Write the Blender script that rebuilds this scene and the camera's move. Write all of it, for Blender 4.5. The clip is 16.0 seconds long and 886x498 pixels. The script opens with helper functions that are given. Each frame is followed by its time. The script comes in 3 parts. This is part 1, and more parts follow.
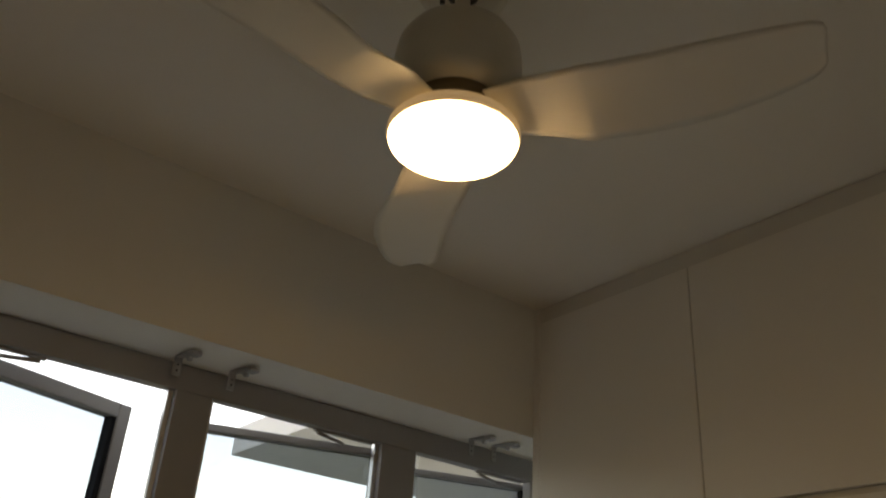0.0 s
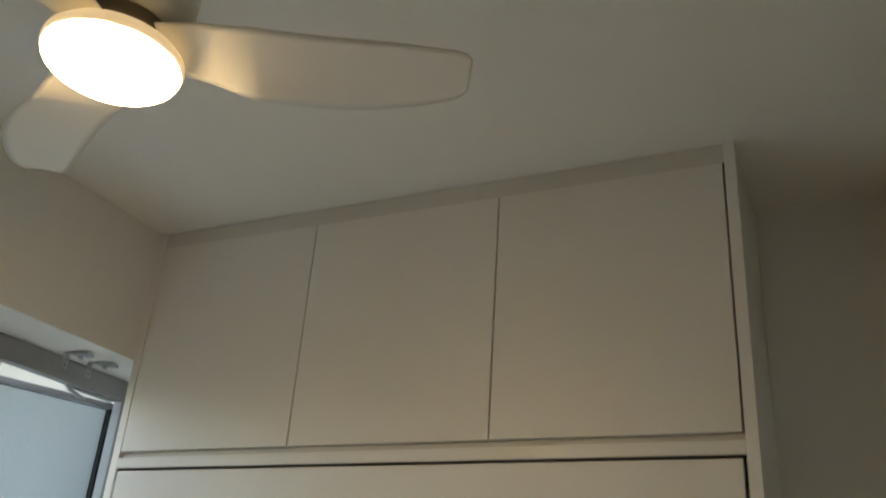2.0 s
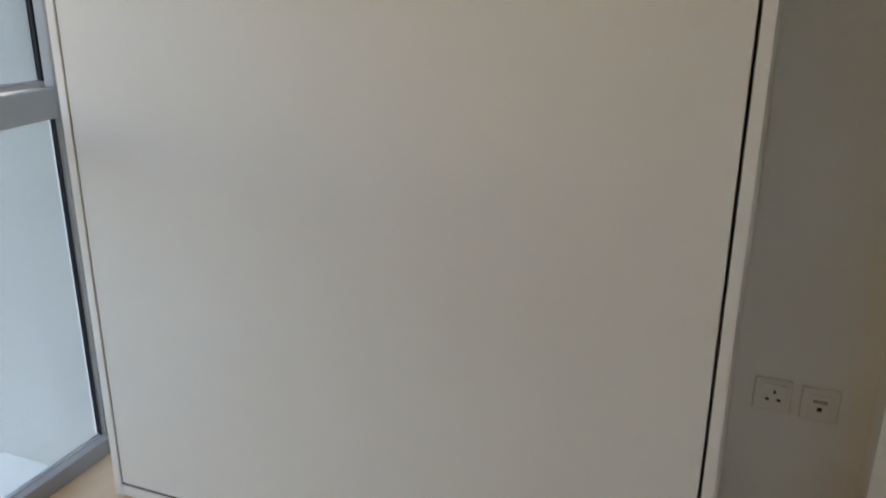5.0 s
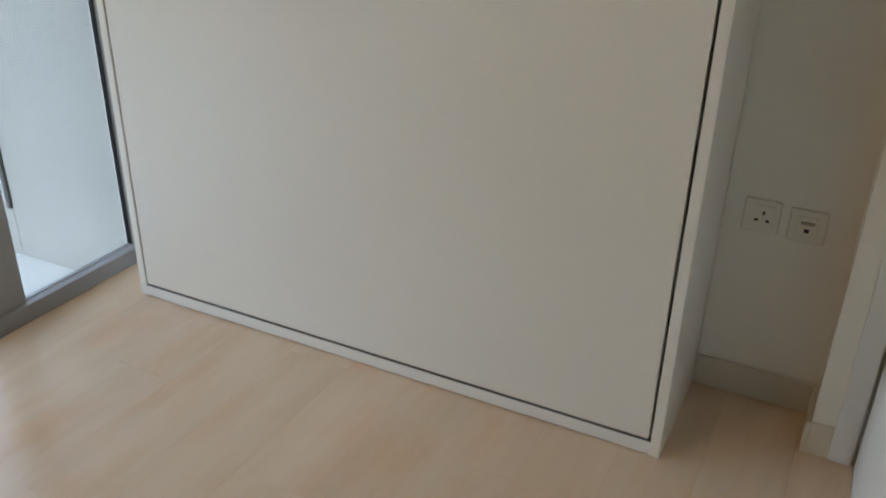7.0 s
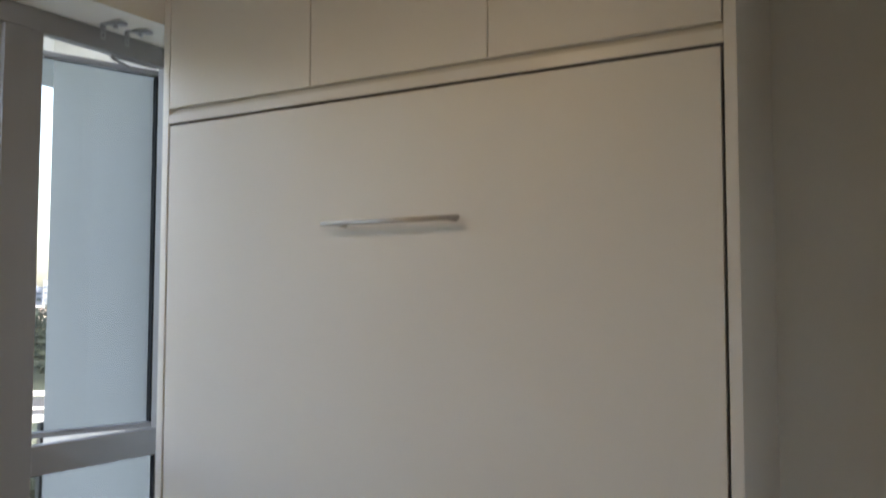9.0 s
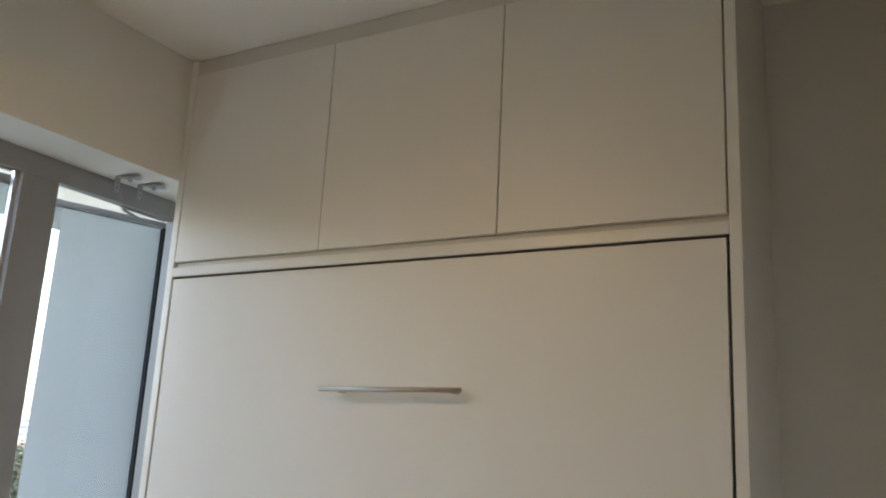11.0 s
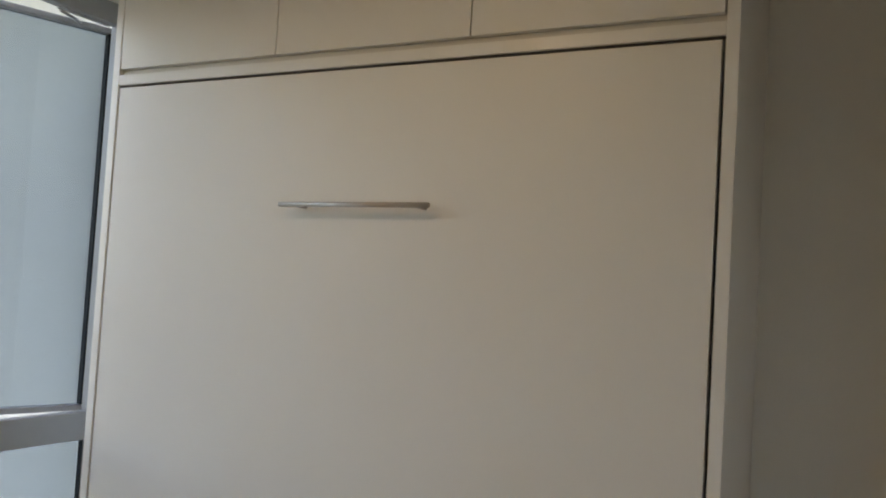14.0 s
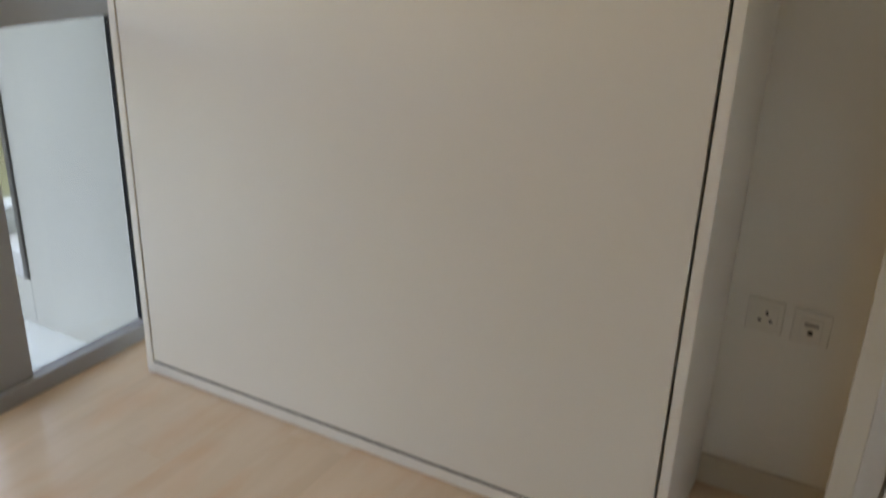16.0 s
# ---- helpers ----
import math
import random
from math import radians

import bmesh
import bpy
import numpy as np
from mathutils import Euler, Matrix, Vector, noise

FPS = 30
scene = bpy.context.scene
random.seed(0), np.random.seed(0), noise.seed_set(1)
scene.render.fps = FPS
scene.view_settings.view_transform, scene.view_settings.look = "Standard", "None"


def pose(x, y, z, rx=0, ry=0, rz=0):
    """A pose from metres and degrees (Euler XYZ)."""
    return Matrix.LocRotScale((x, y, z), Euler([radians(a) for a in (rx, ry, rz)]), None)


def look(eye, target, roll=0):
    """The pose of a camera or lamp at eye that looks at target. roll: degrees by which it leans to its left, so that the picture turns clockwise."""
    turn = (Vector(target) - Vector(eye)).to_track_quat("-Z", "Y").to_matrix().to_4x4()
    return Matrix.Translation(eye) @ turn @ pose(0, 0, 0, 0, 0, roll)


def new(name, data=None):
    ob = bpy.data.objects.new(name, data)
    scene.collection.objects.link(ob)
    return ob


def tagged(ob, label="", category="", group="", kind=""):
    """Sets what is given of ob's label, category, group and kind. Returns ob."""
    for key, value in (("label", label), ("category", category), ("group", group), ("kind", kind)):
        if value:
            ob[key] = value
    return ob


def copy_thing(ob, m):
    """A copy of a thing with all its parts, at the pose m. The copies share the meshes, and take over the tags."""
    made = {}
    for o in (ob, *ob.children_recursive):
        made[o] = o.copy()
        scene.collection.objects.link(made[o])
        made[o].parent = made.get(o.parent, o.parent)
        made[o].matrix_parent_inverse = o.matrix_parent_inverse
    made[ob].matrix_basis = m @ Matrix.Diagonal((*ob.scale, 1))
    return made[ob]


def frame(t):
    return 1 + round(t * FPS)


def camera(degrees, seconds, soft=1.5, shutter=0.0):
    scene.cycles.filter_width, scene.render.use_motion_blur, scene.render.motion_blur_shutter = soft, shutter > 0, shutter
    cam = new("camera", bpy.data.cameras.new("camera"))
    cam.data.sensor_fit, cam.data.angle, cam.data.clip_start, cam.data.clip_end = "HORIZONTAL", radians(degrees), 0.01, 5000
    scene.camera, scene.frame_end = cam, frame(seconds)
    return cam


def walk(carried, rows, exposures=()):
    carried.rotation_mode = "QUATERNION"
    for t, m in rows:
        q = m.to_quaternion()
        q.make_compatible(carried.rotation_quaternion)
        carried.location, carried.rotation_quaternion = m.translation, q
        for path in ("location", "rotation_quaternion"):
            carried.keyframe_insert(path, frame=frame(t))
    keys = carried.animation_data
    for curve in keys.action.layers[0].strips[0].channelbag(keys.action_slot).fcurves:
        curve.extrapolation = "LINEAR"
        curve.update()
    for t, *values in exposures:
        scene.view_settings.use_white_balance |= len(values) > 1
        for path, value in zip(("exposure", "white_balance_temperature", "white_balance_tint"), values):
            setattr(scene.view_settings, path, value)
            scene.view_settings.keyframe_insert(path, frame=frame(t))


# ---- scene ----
cam = camera(54.3, 16.0, 2.0, 0.4)
PATH = [
    (0, (1.759, -1.67, 1.697), (0.338, -0.614, 2.627), 4.0),
    (0.4, (1.795, -1.754, 1.708), (0.417, -0.653, 2.651), 4.4),
    (0.5, (1.805, -1.764, 1.706), (0.428, -0.652, 2.637), 4.6),
    (1, (1.831, -1.784, 1.724), (0.556, -0.511, 2.592), 3.35),
    (1.5, (1.834, -1.760, 1.702), (0.838, -0.260, 2.571), 4.05),
    (2, (1.819, -1.738, 1.704), (1.003, -0.113, 2.541), 4.3),
    (2.2, (1.812, -1.743, 1.716), (0.965, -0.099, 2.479), 4.1),
    (2.5, (1.779, -1.757, 1.657), (0.972, -0.058, 2.336), 3.9),
    (2.6, (1.792, -1.74, 1.641), (0.986, -0.023, 2.275), 3.9),
    (3, (1.763, -1.73, 1.579), (0.994, 0.066, 2.008), 3.3),
    (3.5, (1.737, -1.679, 1.58), (0.974, 0.168, 1.671), 2.6),
    (4, (1.736, -1.613, 1.588), (0.971, 0.217, 1.331), 2.1),
    (4.5, (1.673, -1.654, 1.563), (0.932, 0.127, 1.037), 0.4),
    (5, (1.696, -1.631, 1.546), (0.989, 0.112, 0.868), 0.3),
    (7.3, (1.917, -1.721, 1.375), (1.115, -0.128, 0.469), 1.1),
    (7.5, (1.926, -1.731, 1.406), (1.099, -0.089, 0.619), 1.5),
    (8, (1.96, -1.716, 1.489), (1.097, -0.005, 0.917), 0.3),
    (8.5, (2.002, -1.702, 1.434), (0.995, 0.019, 1.279), 0.3),
    (9, (2.019, -1.747, 1.56), (0.992, -0.035, 1.678), 0.1),
    (11.3, (1.963, -1.771, 1.605), (0.992, -0.086, 2.072), 3.3),
    (11.5, (1.952, -1.739, 1.577), (0.997, -0.028, 1.976), 3.3),
    (12, (1.949, -1.729, 1.587), (0.986, 0.016, 1.753), 2.7),
    (12.5, (1.964, -1.706, 1.571), (0.992, 0.041, 1.635), 2.8),
    (13, (1.957, -1.69, 1.564), (0.994, 0.061, 1.63), 3.4),
    (13.5, (1.933, -1.67, 1.568), (0.994, 0.094, 1.652), 3.5),
    (14, (1.921, -1.64, 1.568), (0.988, 0.127, 1.667), 3.4),
    (14.5, (1.948, -1.671, 1.579), (1.018, 0.099, 1.613), 3.1),
    (15, (1.943, -1.65, 1.561), (0.978, 0.09, 1.358), 2.2),
    (15.5, (1.951, -1.635, 1.517), (0.988, 0.051, 1.037), 1.4),
    (16, (1.943, -1.657, 1.44), (1.066, -0.031, 0.675), 2.0),
]
EXPOSURES = (
    (0, 2.61, 11800, 19), (0.5, 3.2, 13040, 17), (1.0, 3.33, 11590, 13), (1.5, 3.43, 10040, 14), (2.0, 3.95, 8750, 11),
    (2.5, 4.15, 7920, 11), (3.0, 4.25, 7560, 10), (3.5, 4.18, 7760, 11), (4.0, 4.03, 8020, 15), (5.0, 4.05, 9060, 16),
    (7.5, 4.15, 9470, 15), (8.0, 4.09, 8690, 15), (9.0, 3.84, 8640, 17), (11.5, 4.17, 8640, 15), (12.5, 3.91, 8900, 15),
    (13.5, 3.87, 9060, 16), (15.0, 3.97, 9260, 17), (16, 4.05, 10560, 18))
walk(cam, [(t, look(eye, target, roll)) for t, eye, target, roll in PATH], EXPOSURES)

# ---- world, sun, exposure ----
world = bpy.data.worlds.new("world")
scene.world = world
world.use_nodes = True
wn = world.node_tree
sky = wn.nodes.new("ShaderNodeTexSky")
sky.sky_type = "NISHITA"
sky.sun_disc = False
sky.sun_elevation, sky.sun_rotation = radians(52), radians(75)
sky.air_density, sky.dust_density, sky.ozone_density = 1.0, 3.5, 1.0
wn.links.new(sky.outputs[0], wn.nodes["Background"].inputs[0])
wn.nodes["Background"].inputs[1].default_value = 0.15
sun_data = bpy.data.lights.new("sun", "SUN")
sun_data.energy, sun_data.angle, sun_data.color = 0.5, radians(20), (1.0, 0.95, 0.88)
sun = new("sun", sun_data)
sun.matrix_world = look((60, 16, 80), (0, 0, 0))
LAMP = 2.5


# ---- materials ----
def material(name, color, rough=0.5, metal=0.0, vary=0.06, scale=6.0, grain=160.0, bump=0.08, depth=0.001, rough_vary=0.08, stretch=(1, 1, 1), spec=0.5):
    m = bpy.data.materials.new(name)
    m.use_nodes = True
    n, l = m.node_tree.nodes, m.node_tree.links
    b = n["Principled BSDF"]
    tc = n.new("ShaderNodeTexCoord")
    mp = n.new("ShaderNodeMapping")
    mp.inputs["Scale"].default_value = stretch
    l.new(tc.outputs["Object"], mp.inputs["Vector"])
    big = n.new("ShaderNodeTexNoise")
    big.inputs["Scale"].default_value, big.inputs["Detail"].default_value = scale, 4
    fine = n.new("ShaderNodeTexNoise")
    fine.inputs["Scale"].default_value, fine.inputs["Detail"].default_value = grain, 3
    l.new(mp.outputs[0], big.inputs["Vector"])
    l.new(mp.outputs[0], fine.inputs["Vector"])
    ramp = n.new("ShaderNodeValToRGB")
    lo = [max(0, c * (1 - vary)) for c in color]
    hi = [min(1, c * (1 + vary)) for c in color]
    ramp.color_ramp.elements[0].position, ramp.color_ramp.elements[1].position = 0.3, 0.7
    ramp.color_ramp.elements[0].color, ramp.color_ramp.elements[1].color = (*lo, 1), (*hi, 1)
    add = n.new("ShaderNodeMath")
    add.operation = "MULTIPLY_ADD"
    add.inputs[1].default_value, add.inputs[2].default_value = 0.35, 0.0
    l.new(fine.outputs["Fac"], add.inputs[0])
    mixv = n.new("ShaderNodeMath")
    mixv.operation = "MULTIPLY_ADD"
    mixv.inputs[1].default_value = 0.65
    l.new(big.outputs["Fac"], mixv.inputs[0])
    l.new(add.outputs[0], mixv.inputs[2])
    l.new(mixv.outputs[0], ramp.inputs[0])
    l.new(ramp.outputs[0], b.inputs["Base Color"])
    mr = n.new("ShaderNodeMapRange")
    mr.inputs["To Min"].default_value, mr.inputs["To Max"].default_value = max(0.02, rough - rough_vary), min(1, rough + rough_vary)
    l.new(big.outputs["Fac"], mr.inputs["Value"])
    l.new(mr.outputs[0], b.inputs["Roughness"])
    b.inputs["Metallic"].default_value = metal
    b.inputs["Specular IOR Level"].default_value = spec
    if bump > 0:
        bp = n.new("ShaderNodeBump")
        bp.inputs["Strength"].default_value, bp.inputs["Distance"].default_value = bump, depth
        l.new(fine.outputs["Fac"], bp.inputs["Height"])
        l.new(bp.outputs[0], b.inputs["Normal"])
    return m


PAINT = material("wall_paint", (0.82, 0.805, 0.755), 0.75, vary=0.03, scale=1.5, grain=260, bump=0.15)
CEILING = material("ceiling_paint", (0.89, 0.86, 0.785), 0.8, vary=0.03, scale=1.2, grain=260, bump=0.12)
LAMINATE = material("white_laminate", (0.80, 0.775, 0.73), 0.44, vary=0.018, scale=2.0, grain=420, bump=0.05, depth=0.0005)
EDGE = material("white_edging", (0.82, 0.80, 0.76), 0.34, vary=0.02, scale=4.0, grain=300, bump=0.04, depth=0.0005)
# Greyer than the doors: shade of the gaps above and below them.
SHADED_FILLER = material("shaded_filler_laminate", (0.69, 0.66, 0.61), 0.45, vary=0.03)
# Near-black: shade of the gap round the bed front, and the fin strip.
DARK_STRIP = material("dark_strip", (0.09, 0.085, 0.08), 0.6, vary=0.1)
INNER = material("cabinet_inside", (0.34, 0.31, 0.27), 0.6, vary=0.08)
ALU = material("grey_powder_coat", (0.305, 0.310, 0.320), 0.48, metal=0.15, vary=0.05, scale=5, grain=700, bump=0.08, depth=0.0004)
# Bare metal paler than the frame; light on the rebate faces is included.
REBATE_ALU = material("lit_rebate_aluminium", (0.62, 0.62, 0.62), 0.3, metal=0.9, vary=0.06, scale=8, grain=400, stretch=(8, 8, 1))
GASKET = material("black_rubber", (0.014, 0.016, 0.02), 0.85, vary=0.2, spec=0.15)
STEEL = material("brushed_steel", (0.50, 0.47, 0.44), 0.5, metal=0.9, vary=0.06, scale=20, grain=300, bump=0.1, depth=0.0003, stretch=(1, 14, 14))
ZINC = material("zinc_bracket", (0.45, 0.46, 0.48), 0.34, metal=0.9, vary=0.12, scale=60, grain=300)
CREAM = material("cream_plastic", (0.80, 0.75, 0.64), 0.38, vary=0.02, grain=300, bump=0.02)
BLADE = material("white_blade_plastic", (0.80, 0.77, 0.69), 0.42, vary=0.02, grain=300, bump=0.03)
DARK = material("dark_metal", (0.06, 0.05, 0.04), 0.45, metal=0.6, vary=0.15)
HUB = material("brown_hub", (0.25, 0.20, 0.13), 0.5, vary=0.1)
PLASTIC = material("white_switch_plastic", (0.77, 0.755, 0.695), 0.3, vary=0.015, bump=0.0)
HOLE = material("black_recess", (0.012, 0.012, 0.012), 0.6, vary=0.1, bump=0.0)
SKIRT = material("skirting_paint", (0.62, 0.57, 0.48), 0.5, vary=0.05, scale=5)
DOORPAINT = material("door_paint", (0.74, 0.74, 0.74), 0.45, vary=0.03, scale=3)
RENDER = material("outdoor_render", (0.475, 0.463, 0.430), 0.85, vary=0.05, scale=1.6, grain=14, bump=0.0)


def blistered(m):
    n, l = m.node_tree.nodes, m.node_tree.links
    b = n["Principled BSDF"]
    vor = n.new("ShaderNodeTexVoronoi")
    vor.inputs["Scale"].default_value = 40.0
    mask = n.new("ShaderNodeTexNoise")
    mask.inputs["Scale"].default_value = 2.3
    tc = n["Texture Coordinate"]
    st = n.new("ShaderNodeMapping")
    st.inputs["Scale"].default_value = (1.5, 1.5, 0.8)
    l.new(tc.outputs["Object"], st.inputs["Vector"])
    l.new(st.outputs[0], vor.inputs["Vector"])
    l.new(tc.outputs["Object"], mask.inputs["Vector"])
    dot = n.new("ShaderNodeMapRange")
    dot.inputs["From Min"].default_value, dot.inputs["From Max"].default_value = 0.08, 0.20
    dot.inputs["To Min"].default_value, dot.inputs["To Max"].default_value = 1.0, 0.0
    l.new(vor.outputs["Distance"], dot.inputs["Value"])
    some = n.new("ShaderNodeMapRange")
    some.inputs["From Min"].default_value, some.inputs["From Max"].default_value = 0.40, 0.60
    l.new(mask.outputs["Fac"], some.inputs["Value"])
    mul = n.new("ShaderNodeMath")
    mul.operation = "MULTIPLY"
    l.new(dot.outputs[0], mul.inputs[0])
    l.new(some.outputs[0], mul.inputs[1])
    spot = n.new("ShaderNodeMix")
    spot.data_type, spot.blend_type = "RGBA", "MULTIPLY"
    spot.inputs["B"].default_value = (0.94, 0.945, 0.95, 1)
    l.new(mul.outputs[0], spot.inputs["Factor"])
    l.new(n["Color Ramp"].outputs[0], spot.inputs["A"])
    l.new(spot.outputs["Result"], b.inputs["Base Color"])
    bp = n.new("ShaderNodeBump")
    bp.inputs["Strength"].default_value, bp.inputs["Distance"].default_value = 0.75, 0.005
    l.new(mul.outputs[0], bp.inputs["Height"])
    l.new(bp.outputs[0], b.inputs["Normal"])


blistered(RENDER)
SLAB = material("painted_concrete", (0.52, 0.53, 0.51), 0.85, vary=0.08, scale=5.0, grain=90, bump=0.4, depth=0.003)
LEDGE = material("weathered_white_paint", (0.72, 0.72, 0.68), 0.8, vary=0.08, scale=4.0, grain=60, bump=0.3, depth=0.002)
GRASS = material("grass", (0.02, 0.03, 0.014), 0.95, vary=0.35, scale=0.12, grain=3.0, bump=0.4, depth=0.1)
ASPHALT = material("asphalt", (0.05, 0.05, 0.052), 0.9, vary=0.15, scale=0.5, grain=30)
LEAVES = material("leaves", (0.012, 0.024, 0.017), 0.8, vary=0.4, scale=0.6, grain=5.0)
BARK = material("bark", (0.10, 0.075, 0.05), 0.9, vary=0.25, scale=3)
TOWER = material("tower_concrete", (0.38, 0.41, 0.46), 0.8, vary=0.08, scale=0.1, grain=2.0)
TOWERGLASS = material("tower_glazing", (0.16, 0.20, 0.26), 0.25, vary=0.1, scale=0.3, grain=2.0)
PINK = material("pink_render", (0.55, 0.42, 0.40), 0.8, vary=0.08, scale=0.2, grain=2.0)
WHITE = material("white_barrier", (0.82, 0.82, 0.82), 0.7, vary=0.05, scale=0.5)


def wood(name):
    m = material(name, (0.66, 0.49, 0.35), 0.22, vary=0.10, scale=1.5, grain=9, bump=0.02, depth=0.0005, stretch=(5, 0.55, 1))
    n, l = m.node_tree.nodes, m.node_tree.links
    b = n["Principled BSDF"]
    ramp = n["Color Ramp"]
    e = ramp.color_ramp.elements
    e[0].color, e[1].color = (0.64, 0.468, 0.325, 1), (0.745, 0.58, 0.435, 1)
    e[0].position, e[1].position = 0.26, 0.74
    n["Noise Texture"].inputs["Distortion"].default_value = 0.5
    n["Math"].inputs[1].default_value = 0.30
    n["Math.001"].inputs[1].default_value = 0.70
    # pinkish cloudy figure, wider than the grain
    cloud = n.new("ShaderNodeTexNoise")
    cloud.inputs["Scale"].default_value, cloud.inputs["Detail"].default_value = 5.5, 3
    wide = n.new("ShaderNodeMapping")
    wide.inputs["Scale"].default_value = (1.6, 0.7, 1)
    l.new(n["Texture Coordinate"].outputs["Object"], wide.inputs["Vector"])
    l.new(wide.outputs[0], cloud.inputs["Vector"])
    amount = n.new("ShaderNodeMapRange")
    amount.inputs["From Min"].default_value, amount.inputs["From Max"].default_value = 0.48, 0.72
    amount.inputs["To Max"].default_value = 0.75
    l.new(cloud.outputs["Fac"], amount.inputs["Value"])
    pink = n.new("ShaderNodeMix")
    pink.data_type, pink.blend_type = "RGBA", "MULTIPLY"
    pink.inputs["B"].default_value = (1.0, 0.86, 0.77, 1)
    l.new(amount.outputs[0], pink.inputs["Factor"])
    l.new(ramp.outputs[0], pink.inputs["A"])
    info = n.new("ShaderNodeObjectInfo")
    hsv = n.new("ShaderNodeHueSaturation")
    mr = n.new("ShaderNodeMapRange")
    mr.inputs["To Min"].default_value, mr.inputs["To Max"].default_value = 0.97, 1.03
    l.new(info.outputs["Random"], mr.inputs["Value"])
    l.new(mr.outputs[0], hsv.inputs["Value"])
    l.new(pink.outputs["Result"], hsv.inputs["Color"])
    l.new(hsv.outputs[0], b.inputs["Base Color"])
    # every board shows another piece of grain
    comb = n.new("ShaderNodeCombineXYZ")
    far = n.new("ShaderNodeMath")
    far.operation = "MULTIPLY"
    far.inputs[1].default_value = 37.0
    l.new(info.outputs["Random"], far.inputs[0])
    for i in range(3):
        l.new(far.outputs[0], comb.inputs[i])
    l.new(comb.outputs[0], n["Mapping"].inputs["Location"])
    l.new(comb.outputs[0], wide.inputs["Location"])
    return m


WOOD = wood("light_maple_laminate")


def glazing():
    m = bpy.data.materials.new("window_glass")
    m.use_nodes = True
    n, l = m.node_tree.nodes, m.node_tree.links
    n.clear()
    out = n.new("ShaderNodeOutputMaterial")
    mix = n.new("ShaderNodeMixShader")
    lw = n.new("ShaderNodeLayerWeight")
    lw.inputs[0].default_value = 0.5
    steep = n.new("ShaderNodeMath")
    steep.operation = "POWER"
    steep.inputs[1].default_value = 5.0
    l.new(lw.outputs["Facing"], steep.inputs[0])
    fr = n.new("ShaderNodeMath")
    fr.operation = "MULTIPLY_ADD"
    fr.inputs[1].default_value, fr.inputs[2].default_value = 0.7, 0.035
    l.new(steep.outputs[0], fr.inputs[0])
    tr = n.new("ShaderNodeBsdfTransparent")
    tr.inputs[0].default_value = (0.64, 0.69, 0.72, 1)
    gl = n.new("ShaderNodeBsdfGlossy")
    gl.inputs["Roughness"].default_value = 0.02
    l.new(fr.outputs[0], mix.inputs[0])
    l.new(tr.outputs[0], mix.inputs[1])
    l.new(gl.outputs[0], mix.inputs[2])
    l.new(mix.outputs[0], out.inputs[0])
    return m


GLASS = glazing()


def glowing(name, color, strength):
    m = bpy.data.materials.new(name)
    m.use_nodes = True
    b = m.node_tree.nodes["Principled BSDF"]
    b.inputs["Base Color"].default_value = (0.85, 0.83, 0.78, 1)
    b.inputs["Emission Color"].default_value = (*color, 1)
    b.inputs["Emission Strength"].default_value = strength
    return m


# The rim's weak emission stands in for lamp light coming through it.
RIM = glowing("translucent_rim", (1.0, 0.76, 0.45), 0.035)
GLOW = glowing("lit_opal_lens", (1.0, 0.79, 0.50), LAMP)


# ---- mesh helpers ----
def add_box(bm, lo, hi, bevel=0.0, segments=2):
    geo = bmesh.ops.create_cube(bm, size=1.0)
    vs = geo["verts"]
    for v in vs:
        v.co = Vector([(lo[i] + hi[i]) / 2 + v.co[i] * (hi[i] - lo[i]) for i in range(3)])
    if bevel > 0:
        es = list({e for v in vs for e in v.link_edges})
        bmesh.ops.bevel(bm, geom=es, offset=bevel, segments=segments, affect="EDGES", profile=0.5)
    return bm


def box(lo, hi, bevel=0.0, segments=2):
    return add_box(bmesh.new(), lo, hi, bevel, segments)


def add_lathe(bm, profile, centre=(0, 0), steps=64, caps=True):
    rings = []
    for r, z in profile:
        if r < 1e-5:
            rings.append([bm.verts.new((centre[0], centre[1], z))])
        else:
            rings.append([bm.verts.new((centre[0] + r * math.cos(2 * math.pi * i / steps), centre[1] + r * math.sin(2 * math.pi * i / steps), z)) for i in range(steps)])
    for a, b in zip(rings, rings[1:]):
        for i in range(steps):
            j = (i + 1) % steps
            if len(a) == 1 and len(b) == 1:
                continue
            if len(a) == 1:
                f = bm.faces.new((a[0], b[j], b[i]))
            elif len(b) == 1:
                f = bm.faces.new((a[i], a[j], b[0]))
            else:
                f = bm.faces.new((a[i], a[j], b[j], b[i]))
            f.smooth = True
    if caps:
        for ring in (rings[0], rings[-1]):
            if len(ring) > 1:
                bm.faces.new(ring)
    bmesh.ops.recalc_face_normals(bm, faces=bm.faces[:])
    return bm


def add_rod(bm, a, b, r, steps=20, bevel=0.0):
    a, b = Vector(a), Vector(b)
    d = b - a
    m = Matrix.Translation((a + b) / 2) @ d.to_track_quat("Z", "Y").to_matrix().to_4x4()
    geo = bmesh.ops.create_cone(bm, cap_ends=True, segments=steps, radius1=r, radius2=r, depth=d.length, matrix=m)
    fs = {f for v in geo["verts"] for f in v.link_faces}
    for f in fs:
        f.smooth = len(f.verts) == 4
    if bevel > 0:
        es = [e for e in {e for v in geo["verts"] for e in v.link_edges} if any(len(f.verts) > 4 for f in e.link_faces)]
        bmesh.ops.bevel(bm, geom=es, offset=bevel, segments=2, affect="EDGES")
    return bm


def part(name, bm, mat, parent=None, label=""):
    me = bpy.data.meshes.new(name)
    bm.to_mesh(me)
    bm.free()
    me.materials.append(mat)
    ob = new(name, me)
    if parent is not None:
        ob.parent = parent
    if label:
        tagged(ob, label)
    return ob


